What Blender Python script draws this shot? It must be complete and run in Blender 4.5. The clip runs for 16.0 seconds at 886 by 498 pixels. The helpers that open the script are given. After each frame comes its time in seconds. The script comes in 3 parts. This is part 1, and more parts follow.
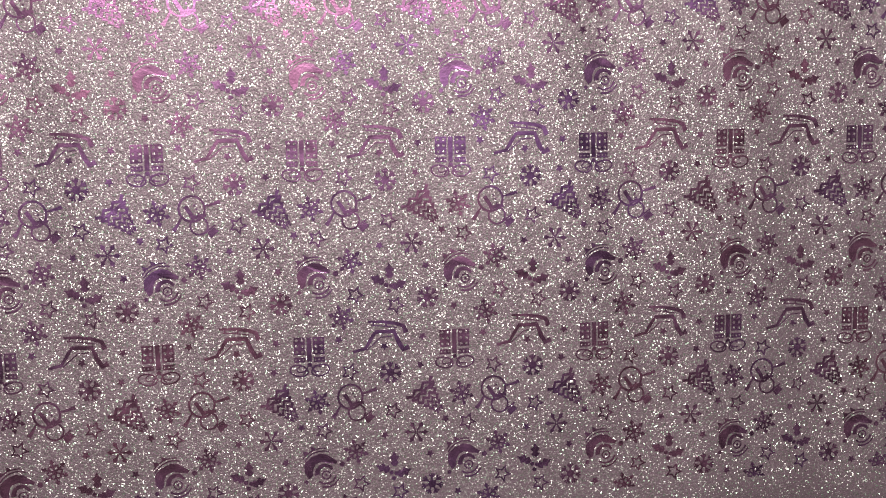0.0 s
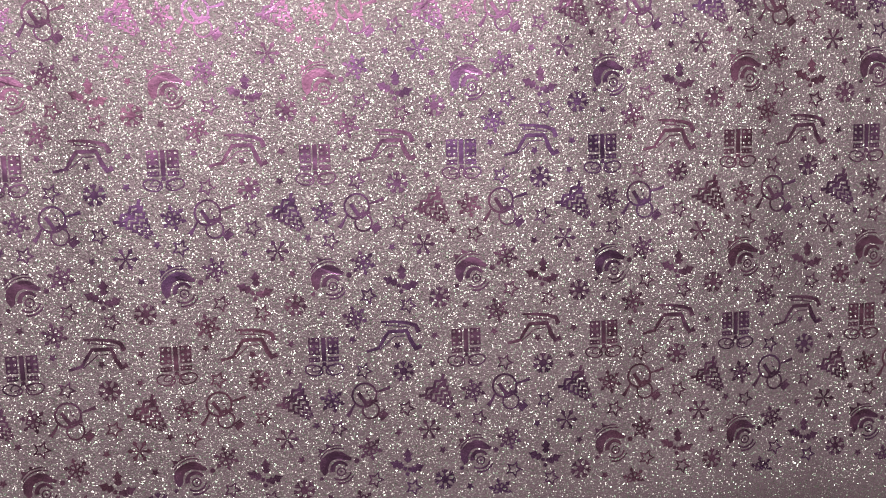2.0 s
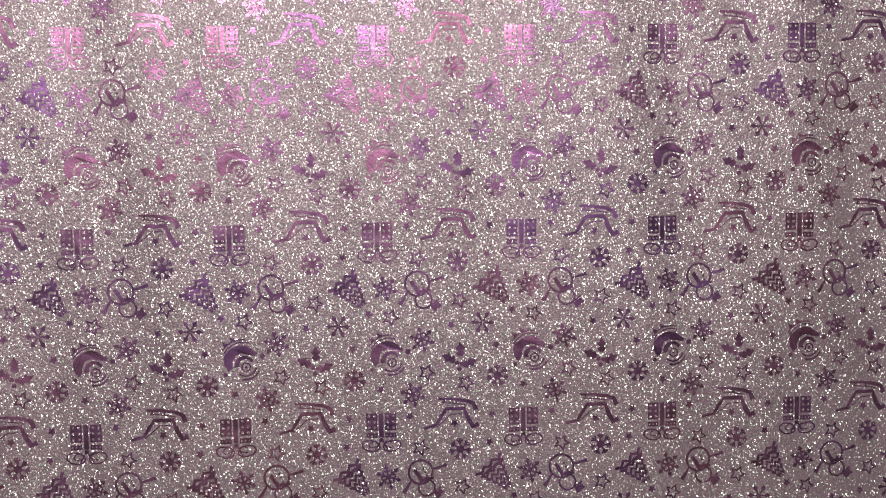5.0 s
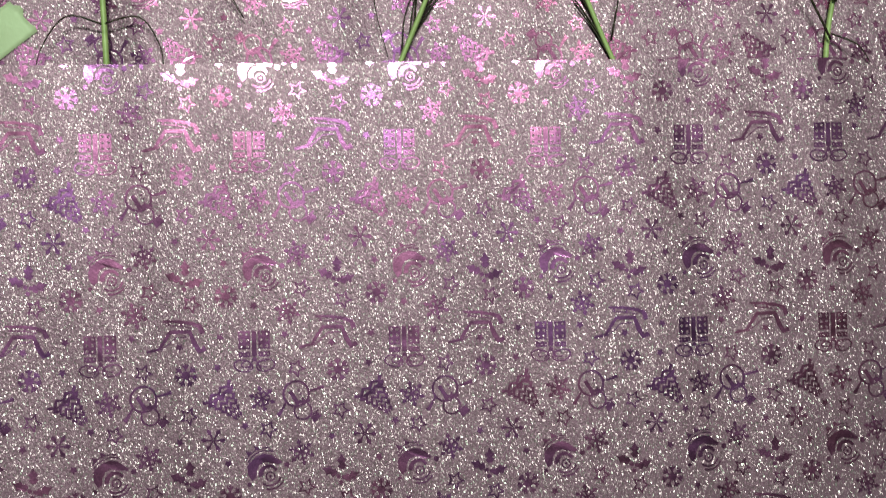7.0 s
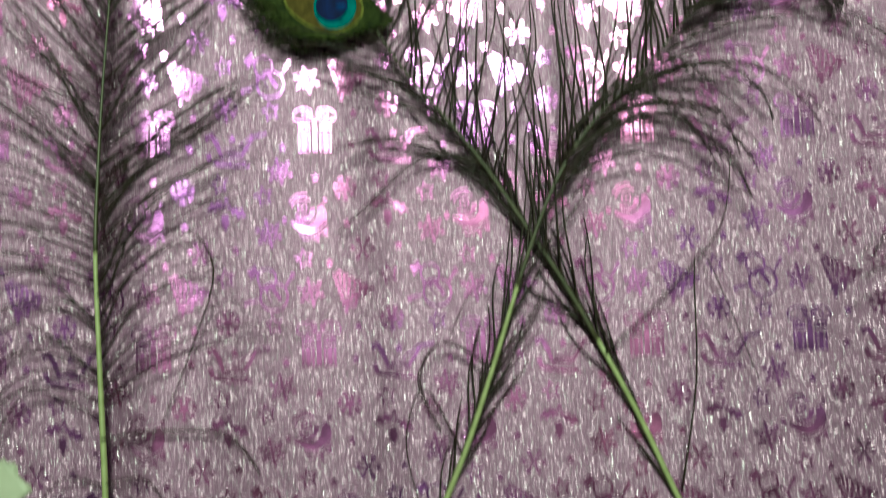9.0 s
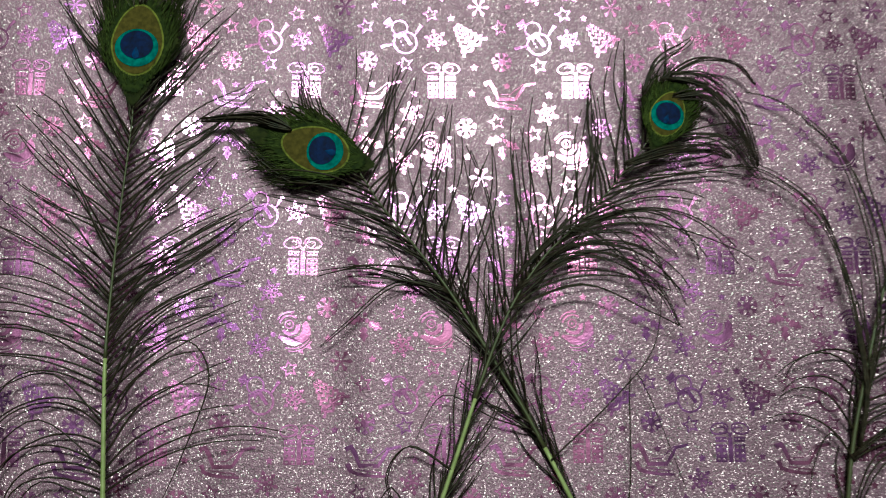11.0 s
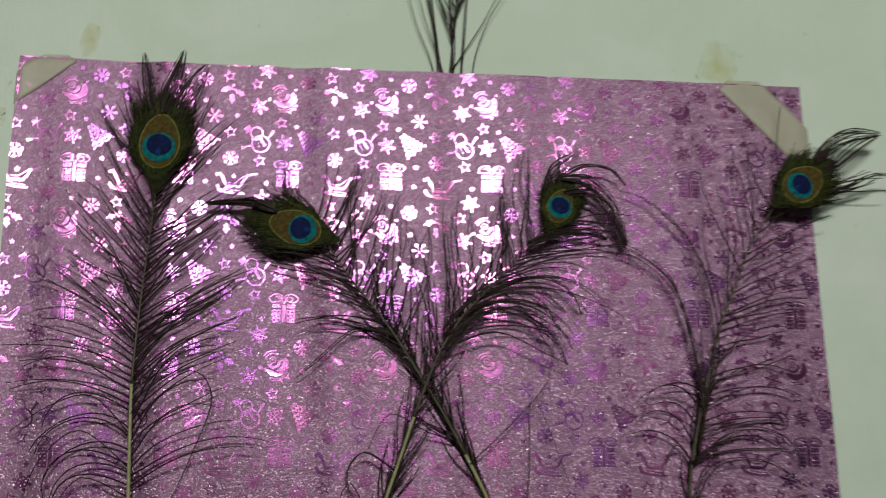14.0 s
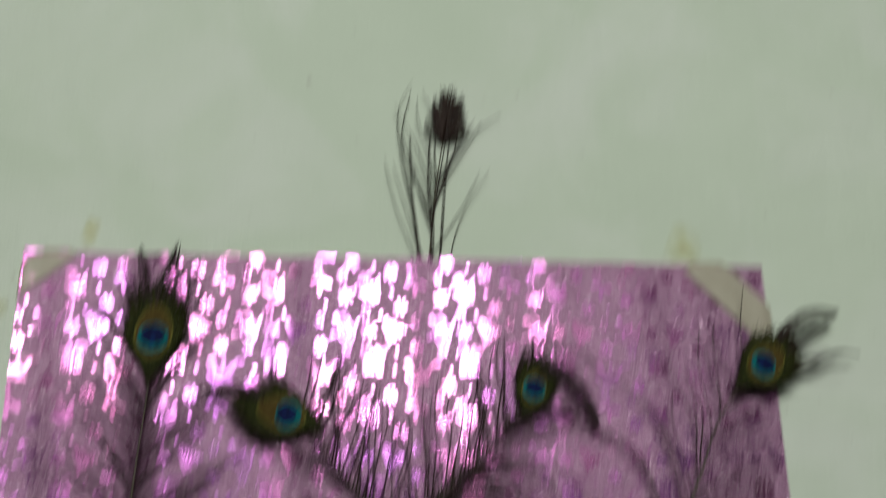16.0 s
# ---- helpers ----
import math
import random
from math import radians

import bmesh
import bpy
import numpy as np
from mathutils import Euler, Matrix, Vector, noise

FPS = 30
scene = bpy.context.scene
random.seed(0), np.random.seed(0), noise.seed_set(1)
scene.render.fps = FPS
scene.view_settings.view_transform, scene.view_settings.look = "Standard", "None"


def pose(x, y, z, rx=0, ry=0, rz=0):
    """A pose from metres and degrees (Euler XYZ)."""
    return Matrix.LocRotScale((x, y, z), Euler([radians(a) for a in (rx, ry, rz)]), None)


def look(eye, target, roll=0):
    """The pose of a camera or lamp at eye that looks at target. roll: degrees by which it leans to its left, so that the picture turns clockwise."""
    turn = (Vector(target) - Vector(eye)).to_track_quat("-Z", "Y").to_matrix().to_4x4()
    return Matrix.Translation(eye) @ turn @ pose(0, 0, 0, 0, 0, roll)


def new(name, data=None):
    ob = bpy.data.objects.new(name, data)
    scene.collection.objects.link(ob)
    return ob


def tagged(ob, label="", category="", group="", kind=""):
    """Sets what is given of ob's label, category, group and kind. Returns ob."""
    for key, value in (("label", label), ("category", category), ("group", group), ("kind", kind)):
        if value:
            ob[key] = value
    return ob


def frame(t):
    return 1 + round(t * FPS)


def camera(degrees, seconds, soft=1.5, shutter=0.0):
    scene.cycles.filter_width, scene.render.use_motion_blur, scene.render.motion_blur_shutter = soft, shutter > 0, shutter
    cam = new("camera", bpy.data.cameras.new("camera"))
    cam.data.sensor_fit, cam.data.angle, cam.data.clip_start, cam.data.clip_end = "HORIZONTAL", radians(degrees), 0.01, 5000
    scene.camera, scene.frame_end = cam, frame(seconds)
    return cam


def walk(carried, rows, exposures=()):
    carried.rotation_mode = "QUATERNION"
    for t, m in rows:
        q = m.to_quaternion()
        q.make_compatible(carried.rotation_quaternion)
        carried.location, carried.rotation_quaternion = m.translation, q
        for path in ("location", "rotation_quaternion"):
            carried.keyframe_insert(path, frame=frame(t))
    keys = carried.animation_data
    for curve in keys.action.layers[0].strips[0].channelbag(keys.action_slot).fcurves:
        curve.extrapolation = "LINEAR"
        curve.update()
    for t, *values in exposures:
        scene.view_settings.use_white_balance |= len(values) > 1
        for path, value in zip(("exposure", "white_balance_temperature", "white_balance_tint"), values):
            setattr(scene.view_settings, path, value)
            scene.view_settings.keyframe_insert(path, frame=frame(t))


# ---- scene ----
cam = camera(44.5, 16.0, soft=1.1, shutter=0.5)

# seconds, place of the eye in metres, yaw, pitch and lean in degrees
PATH = [
    (0.0, 0.0410, -0.4854, 1.3577, -7.71, -9.89, 0.92),
    (0.5, 0.0404, -0.4866, 1.3622, -7.42, -10.50, 0.98),
    (1.0, 0.0376, -0.4866, 1.3649, -7.69, -10.94, 0.89),
    (1.5, 0.0396, -0.4880, 1.3646, -7.54, -11.34, 1.08),
    (2.0, 0.0396, -0.4911, 1.3688, -7.17, -11.00, 1.34),
    (2.5, 0.0417, -0.4929, 1.3680, -6.71, -11.05, 1.41),
    (3.0, 0.0392, -0.4918, 1.3670, -6.38, -10.70, 1.19),
    (3.5, 0.0404, -0.4911, 1.3697, -6.98, -11.43, 1.06),
    (4.0, 0.0418, -0.4952, 1.3703, -6.00, -10.83, 1.31),
    (4.5, 0.0422, -0.4954, 1.3748, -4.43, -8.54, 0.92),
    (4.7, 0.0387, -0.4948, 1.3761, -4.44, -8.20, 0.70),
    (6.8, 0.0309, -0.4889, 1.3706, -4.14, -2.30, 1.48),
    (7.0, 0.0276, -0.4869, 1.3768, -4.16, -2.29, 1.29),
    (7.5, 0.0266, -0.4794, 1.3911, -3.49, 0.90, 0.59),
    (8.0, 0.0277, -0.4585, 1.4211, -3.10, 3.37, 0.09),
    (8.3, 0.0247, -0.4409, 1.4423, -3.56, 3.08, 0.90),
    (8.5, 0.0303, -0.4348, 1.4660, -2.50, 2.81, 0.83),
    (9.0, 0.0480, -0.4307, 1.5031, -0.39, 5.60, 1.87),
    (9.2, 0.0549, -0.4337, 1.5199, 0.62, 6.70, 1.82),
    (11.3, 0.0457, -0.5195, 1.4938, -2.87, 11.70, 0.33),
    (11.5, 0.0438, -0.5404, 1.4916, -3.83, 11.01, 0.62),
    (12.0, 0.0374, -0.5926, 1.4760, -6.76, 11.35, 0.44),
    (12.5, 0.0398, -0.6220, 1.4627, -8.34, 12.62, 0.10),
    (13.0, 0.0262, -0.6208, 1.4573, -9.05, 13.84, 0.29),
    (13.2, 0.0196, -0.6206, 1.4559, -7.81, 15.97, -0.11),
    (13.4, 0.0164, -0.6243, 1.4556, -6.30, 17.55, -0.70),
    (13.5, 0.0247, -0.6285, 1.4542, -5.18, 18.70, -1.51),
    (13.7, 0.0188, -0.6252, 1.4542, -5.51, 17.96, -0.44),
    (14.0, 0.0261, -0.6504, 1.4591, -6.35, 15.01, 0.47),
    (14.2, 0.0157, -0.6816, 1.4464, -7.57, 14.87, 1.54),
    (14.5, 0.0138, -0.7366, 1.4262, -7.99, 15.76, 1.66),
    (14.8, 0.0082, -0.7506, 1.4313, -7.85, 15.12, 1.70),
    (15.0, 0.0035, -0.7477, 1.4376, -8.25, 12.96, 1.96),
    (15.2, 0.0023, -0.7362, 1.4406, -8.50, 13.76, 1.82),
    (15.5, 0.0058, -0.7150, 1.4581, -8.31, 13.47, 1.74),
    (15.7, 0.0296, -0.7008, 1.4826, -5.74, 12.18, 0.99),
    (15.8, 0.0310, -0.6994, 1.4905, -5.55, 13.61, 0.69),
    (16.0, 0.0358, -0.7016, 1.4963, -6.33, 20.60, 1.01),
]


def eye_pose(x, y, z, yaw, pitch, lean):
    yaw, pitch = radians(yaw), radians(pitch)
    ahead = Vector((-math.sin(yaw) * math.cos(pitch), math.cos(yaw) * math.cos(pitch), math.sin(pitch)))
    eye = Vector((x, y, z))
    return look(eye, eye + ahead, -lean)


# the clip's automatic white balance runs from greenish to neutral
walk(cam, [(r[0], eye_pose(*r[1:])) for r in PATH], [
    (0.0, 0.92, 6800, -60), (4.7, 0.90, 6800, -60), (7.0, 0.58, 6800, -56), (8.0, 0.40, 6600, -44), (9.2, 0.44, 6500, -52), (11.3, 0.02, 6500, -50),
    (12.5, -0.3, 6500, -44), (13.0, -0.4, 6500, -37), (13.5, -0.45, 6500, -13), (14.5, -0.66, 6500, 3), (16.0, -0.56, 6500, 2)])

# ---- light: one long lamp high on the room's far side, and the dim bounce of the room ----
world = bpy.data.worlds.new("world")
scene.world = world
world.use_nodes = True
world.node_tree.nodes["Background"].inputs["Color"].default_value = (0.75, 0.85, 1.0, 1)
world.node_tree.nodes["Background"].inputs["Strength"].default_value = 0.05
lamp = bpy.data.lights.new("room_lamp", "AREA")
lamp.shape, lamp.size, lamp.size_y, lamp.energy, lamp.color = "RECTANGLE", 0.76, 0.24, 72.0, (1.0, 0.97, 0.93)
new("room_lamp", lamp).matrix_world = look((0.06, -2.55, 2.45), (0.08, 0, 1.62))

# ---- materials ----


def nodes_of(name):
    mat = bpy.data.materials.new(name)
    mat.use_nodes = True
    nt = mat.node_tree
    return mat, nt, nt.nodes["Principled BSDF"]


def node(nt, kind, links=None, **values):
    n = nt.nodes.new(kind)
    for key, value in values.items():
        if key in n.inputs:
            n.inputs[key].default_value = value
    for key, sock in (links or {}).items():
        nt.links.new(sock, n.inputs[key])
    return n


def ramp(nt, fac, stops):
    r = nt.nodes.new("ShaderNodeValToRGB")
    r.color_ramp.elements[0].position, r.color_ramp.elements[0].color = stops[0][0], (*stops[0][1], 1)
    r.color_ramp.elements[1].position, r.color_ramp.elements[1].color = stops[-1][0], (*stops[-1][1], 1)
    for at, col in stops[1:-1]:
        r.color_ramp.elements.new(at).color = (*col, 1)
    nt.links.new(fac, r.inputs["Fac"])
    return r


def coords(nt):
    return nt.nodes.new("ShaderNodeNewGeometry").outputs["Position"]


def rough_colour(name, dark, light, scale, rough, metal=0.0, bump=0.0, fine=None):
    """A surface whose colour wanders between two tones, with a fine bump."""
    mat, nt, p = nodes_of(name)
    at = coords(nt)
    n1 = node(nt, "ShaderNodeTexNoise", {"Vector": at}, Scale=scale, Detail=6.0, Roughness=0.65)
    r = ramp(nt, n1.outputs["Fac"], [(0.3, dark), (0.7, light)])
    nt.links.new(r.outputs["Color"], p.inputs["Base Color"])
    p.inputs["Roughness"].default_value = rough
    p.inputs["Metallic"].default_value = metal
    if bump:
        n2 = node(nt, "ShaderNodeTexNoise", {"Vector": at}, Scale=fine or scale * 8, Detail=4.0)
        b = node(nt, "ShaderNodeBump", {"Height": n2.outputs["Fac"]}, Strength=bump, Distance=0.001)
        nt.links.new(b.outputs["Normal"], p.inputs["Normal"])
    return mat


def glitter_paper():
    """Mauve card under a rough coat of tiny flakes that tilt this way and that, with sparse larger flakes that flash."""
    mat, nt, p = nodes_of("glitter_paper")
    at = coords(nt)
    soft = node(nt, "ShaderNodeTexNoise", {"Vector": at}, Scale=22.0, Detail=3.0)
    tone = ramp(nt, soft.outputs["Fac"], [(0.3, (0.162, 0.071, 0.142)), (0.7, (0.196, 0.089, 0.172))])
    normal = nt.nodes.new("ShaderNodeNewGeometry").outputs["Normal"]
    pebble = node(nt, "ShaderNodeTexNoise", {"Vector": at}, Scale=1000.0, Detail=3.0, Roughness=0.6)
    rough = node(nt, "ShaderNodeBump", {"Height": pebble.outputs["Fac"]}, Strength=0.55, Distance=0.0006)

    def flakes(scale, amount, share, base, gloss, under, start):
        """A layer of flakes over the shader under: a share of the cells, each with a tilt of its own."""
        cell = node(nt, "ShaderNodeTexVoronoi", {"Vector": at}, Scale=scale)
        off = node(nt, "ShaderNodeVectorMath", {0: cell.outputs["Color"]})
        off.operation, off.inputs[1].default_value = "SUBTRACT", (0.5, 0.5, 0.5)
        big = node(nt, "ShaderNodeVectorMath", {0: off.outputs[0]})
        big.operation, big.inputs["Scale"].default_value = "SCALE", amount
        tilt = node(nt, "ShaderNodeVectorMath", {0: start, 1: big.outputs[0]})
        unit = node(nt, "ShaderNodeVectorMath", {0: tilt.outputs[0]})
        unit.operation = "NORMALIZE"
        flake = nt.nodes.new("ShaderNodeBsdfPrincipled")
        flake.inputs["Base Color"].default_value = base
        flake.inputs["Metallic"].default_value, flake.inputs["Roughness"].default_value = 1.0, gloss
        nt.links.new(unit.outputs[0], flake.inputs["Normal"])
        chance = node(nt, "ShaderNodeTexWhiteNoise", {"Vector": cell.outputs["Position"]})
        pick = node(nt, "ShaderNodeMath", {0: chance.outputs["Value"]})
        pick.operation, pick.inputs[1].default_value = "GREATER_THAN", 1 - share
        return node(nt, "ShaderNodeMixShader", {0: pick.outputs[0], 1: under, 2: flake.outputs[0]}).outputs[0]

    nt.links.new(tone.outputs["Color"], p.inputs["Base Color"])
    nt.links.new(rough.outputs["Normal"], p.inputs["Normal"])
    p.inputs["Roughness"].default_value, p.inputs["Metallic"].default_value = 0.46, 0.5
    fine = flakes(2900.0, 0.7, 0.20, (0.45, 0.29, 0.41, 1), 0.42, p.outputs[0], normal)
    both = flakes(2500.0, 1.1, 0.042, (0.52, 0.44, 0.51, 1), 0.37, fine, normal)
    nt.links.new(both, nt.nodes["Material Output"].inputs["Surface"])
    return mat


def motif_foil():
    """Hot-stamped metallic foil over the flaked card: magenta going to violet from one motif to the next, a little buckled."""
    mat, nt, p = nodes_of("motif_foil")
    at = coords(nt)
    drift = node(nt, "ShaderNodeTexNoise", {"Vector": at}, Scale=14.0, Detail=2.0)
    tone = ramp(nt, drift.outputs["Fac"], [(0.36, (0.54, 0.16, 0.40)), (0.5, (0.51, 0.16, 0.45)), (0.64, (0.40, 0.13, 0.49))])
    grain = node(nt, "ShaderNodeTexNoise", {"Vector": at}, Scale=1100.0, Detail=2.0)
    fine = node(nt, "ShaderNodeBump", {"Height": grain.outputs["Fac"]}, Strength=0.16, Distance=0.0003)
    buckle = node(nt, "ShaderNodeTexNoise", {"Vector": at}, Scale=150.0, Detail=1.0)
    wide = node(nt, "ShaderNodeBump", {"Height": buckle.outputs["Fac"], "Normal": fine.outputs["Normal"]}, Strength=0.17, Distance=0.0006)
    nt.links.new(tone.outputs["Color"], p.inputs["Base Color"])
    nt.links.new(wide.outputs["Normal"], p.inputs["Normal"])
    p.inputs["Roughness"].default_value, p.inputs["Metallic"].default_value = 0.18, 1.0
    # where the card's flakes press through, the foil is duller
    dull = nt.nodes.new("ShaderNodeBsdfPrincipled")
    dull.inputs["Roughness"].default_value, dull.inputs["Metallic"].default_value = 0.42, 0.9
    nt.links.new(tone.outputs["Color"], dull.inputs["Base Color"])
    nt.links.new(wide.outputs["Normal"], dull.inputs["Normal"])
    worn = ramp(nt, buckle.outputs["Fac"], [(0.35, (0.07, 0.07, 0.07)), (0.65, (0.24, 0.24, 0.24))])
    mix = node(nt, "ShaderNodeMixShader", {0: worn.outputs["Color"], 1: p.outputs[0], 2: dull.outputs[0]})
    nt.links.new(mix.outputs[0], nt.nodes["Material Output"].inputs["Surface"])
    return mat


def tape_film():
    """Cream masking tape, a little see-through."""
    mat, nt, p = nodes_of("tape_film")
    at = coords(nt)
    n1 = node(nt, "ShaderNodeTexNoise", {"Vector": at}, Scale=70.0, Detail=5.0)
    r = ramp(nt, n1.outputs["Fac"], [(0.3, (0.47, 0.44, 0.35)), (0.7, (0.55, 0.52, 0.42))])
    nt.links.new(r.outputs["Color"], p.inputs["Base Color"])
    crepe = node(nt, "ShaderNodeTexNoise", {"Vector": at}, Scale=600.0, Detail=2.0)
    b = node(nt, "ShaderNodeBump", {"Height": crepe.outputs["Fac"]}, Strength=0.3, Distance=0.0005)
    nt.links.new(b.outputs["Normal"], p.inputs["Normal"])
    p.inputs["Roughness"].default_value, p.inputs["Alpha"].default_value = 0.5, 0.58
    return mat


def glue_stain():
    """A thin yellow film of old glue that fades out unevenly."""
    mat, nt, p = nodes_of("glue_stain")
    at = coords(nt)
    n1 = node(nt, "ShaderNodeTexNoise", {"Vector": at}, Scale=90.0, Detail=4.0)
    flat = node(nt, "ShaderNodeVectorMath", {0: nt.nodes.new("ShaderNodeTexCoord").outputs["Generated"]})
    flat.operation, flat.inputs[1].default_value = "MULTIPLY", (1, 0, 1)
    away = node(nt, "ShaderNodeVectorMath", {0: flat.outputs[0]})
    away.operation, away.inputs[1].default_value = "DISTANCE", (0.5, 0, 0.5)
    both = node(nt, "ShaderNodeMath", {0: n1.outputs["Fac"], 1: away.outputs["Value"]})
    both.operation = "SUBTRACT"
    r = ramp(nt, both.outputs[0], [(0.05, (0, 0, 0)), (0.5, (0.2, 0.2, 0.2))])
    p.inputs["Base Color"].default_value = (0.62, 0.57, 0.20, 1)
    p.inputs["Roughness"].default_value = 0.6
    nt.links.new(r.outputs["Color"], p.inputs["Alpha"])
    return mat


def wall_paint():
    """Pale green distemper over uneven plaster: whiter clouds, brush marks, small pits and grey specks."""
    mat, nt, p = nodes_of("wall_paint")
    at = coords(nt)
    n1 = node(nt, "ShaderNodeTexNoise", {"Vector": at}, Scale=3.0, Detail=7.0, Roughness=0.6)
    r = ramp(nt, n1.outputs["Fac"], [(0.3, (0.47, 0.545, 0.45)), (0.7, (0.53, 0.60, 0.51))])
    cloud = node(nt, "ShaderNodeTexNoise", {"Vector": at}, Scale=7.5, Detail=5.0, Roughness=0.55, Distortion=0.6)
    pale = ramp(nt, cloud.outputs["Fac"], [(0.46, (0, 0, 0)), (0.66, (0.55, 0.55, 0.55))])
    white = node(nt, "ShaderNodeMixRGB", {"Fac": pale.outputs["Color"], "Color1": r.outputs["Color"]}, Color2=(0.60, 0.635, 0.60, 1))
    brushed = node(nt, "ShaderNodeVectorMath", {0: at})
    brushed.operation, brushed.inputs[1].default_value = "MULTIPLY", (60.0, 1.0, 9.0)
    streak = node(nt, "ShaderNodeTexNoise", {"Vector": brushed.outputs[0]}, Scale=1.0, Detail=4.0, Roughness=0.6)
    speck = node(nt, "ShaderNodeTexNoise", {"Vector": at}, Scale=85.0, Detail=2.0, Roughness=0.5)
    dirt = ramp(nt, speck.outputs["Fac"], [(0.24, (0.6, 0.6, 0.6)), (0.29, (0, 0, 0))])
    dull = node(nt, "ShaderNodeMixRGB", {"Fac": dirt.outputs["Color"], "Color1": white.outputs["Color"]}, Color2=(0.33, 0.34, 0.30, 1))
    nt.links.new(dull.outputs["Color"], p.inputs["Base Color"])
    n2 = node(nt, "ShaderNodeTexNoise", {"Vector": at}, Scale=55.0, Detail=8.0, Roughness=0.7)
    b = node(nt, "ShaderNodeBump", {"Height": n2.outputs["Fac"]}, Strength=0.3, Distance=0.003)
    b2 = node(nt, "ShaderNodeBump", {"Height": streak.outputs["Fac"], "Normal": b.outputs["Normal"]}, Strength=0.22, Distance=0.004)
    swell = node(nt, "ShaderNodeTexNoise", {"Vector": at}, Scale=11.0, Detail=2.0)
    b3 = node(nt, "ShaderNodeBump", {"Height": swell.outputs["Fac"], "Normal": b2.outputs["Normal"]}, Strength=0.3, Distance=0.02)
    nt.links.new(b3.outputs["Normal"], p.inputs["Normal"])
    p.inputs["Roughness"].default_value = 0.7
    return mat


def barbed(name, dark, light, rough=0.38, metal=0.35, gloss=0.08):
    """Silky feather vane: fine streaks of two tones."""
    mat, nt, p = nodes_of(name)
    at = coords(nt)
    n1 = node(nt, "ShaderNodeTexNoise", {"Vector": at}, Scale=420.0, Detail=4.0)
    r = ramp(nt, n1.outputs["Fac"], [(0.32, dark), (0.68, light)])
    nt.links.new(r.outputs["Color"], p.inputs["Base Color"])
    b = node(nt, "ShaderNodeBump", {"Height": n1.outputs["Fac"]}, Strength=0.5, Distance=0.0006)
    nt.links.new(b.outputs["Normal"], p.inputs["Normal"])
    p.inputs["Roughness"].default_value, p.inputs["Metallic"].default_value = rough, metal
    p.inputs["Specular IOR Level"].default_value = gloss
    return mat


WALL = wall_paint()
# tone of the unseen walls, set dark so that the foil reflects dimly
ROOM = rough_colour("unseen_room_tone", (0.14, 0.15, 0.13), (0.18, 0.19, 0.165), 2.0, 0.8, bump=0.2, fine=50)
FLOOR = rough_colour("floor_cement", (0.13, 0.12, 0.11), (0.20, 0.19, 0.17), 5.0, 0.6, bump=0.2, fine=60)
PAPER = glitter_paper()
PAPER_BACK = rough_colour("paper_back", (0.70, 0.68, 0.66), (0.78, 0.76, 0.74), 30.0, 0.8)
FOIL = motif_foil()
TAPE = tape_film()
STAIN = glue_stain()
QUILL = rough_colour("quill", (0.19, 0.19, 0.085), (0.33, 0.32, 0.17), 160.0, 0.45)
RACHIS = rough_colour("rachis", (0.03, 0.026, 0.014), (0.07, 0.058, 0.03), 160.0, 0.5)
BARB = barbed("barb", (0.010, 0.006, 0.006), (0.036, 0.022, 0.018), 0.45, 0.0, 0.18)
VANE = barbed("vane", (0.008, 0.009, 0.003), (0.026, 0.026, 0.008), 0.75, 0.0)
HALO = barbed("halo", (0.007, 0.010, 0.003), (0.026, 0.031, 0.007), 0.75, 0.0)
STRAND = barbed("strand", (0.018, 0.024, 0.006), (0.052, 0.058, 0.016), 0.6, 0.0)
RING = barbed("ring", (0.07, 0.070, 0.014), (0.17, 0.155, 0.035), 0.75, 0.0)
BRONZE = barbed("bronze", (0.036, 0.025, 0.006), (0.080, 0.054, 0.014), 0.75, 0.0)
TEAL = barbed("teal", (0.002, 0.058, 0.070), (0.004, 0.14, 0.15), 0.7, 0.0)
NOTCH = barbed("notch", (0.002, 0.012, 0.06), (0.004, 0.03, 0.14), 0.7, 0.0)
BLUE = barbed("blue", (0.002, 0.003, 0.022), (0.003, 0.009, 0.065), 0.7, 0.0)

# ---- helpers for building ----
BASE = 1.68  # height of the motif grid's origin over the floor
MM = 0.001


def finish(name, bm, mat, parent=None, label="", smooth=False):
    me = bpy.data.meshes.new(name)
    bm.to_mesh(me)
    bm.free()
    me.materials.append(mat)
    if smooth:
        for f in me.polygons:
            f.use_smooth = True
    ob = new(name, me)
    ob.parent = parent
    if label:
        ob["label"] = label
    return ob


part = finish


def slab(name, lo, hi, mat):
    bm = bmesh.new()
    bmesh.ops.create_cube(bm, size=1)
    for v in bm.verts:
        v.co = Vector([(a + b) / 2 + c * (b - a) for a, b, c in zip(lo, hi, v.co)])
    return tagged(finish(name, bm, mat), kind="structure")


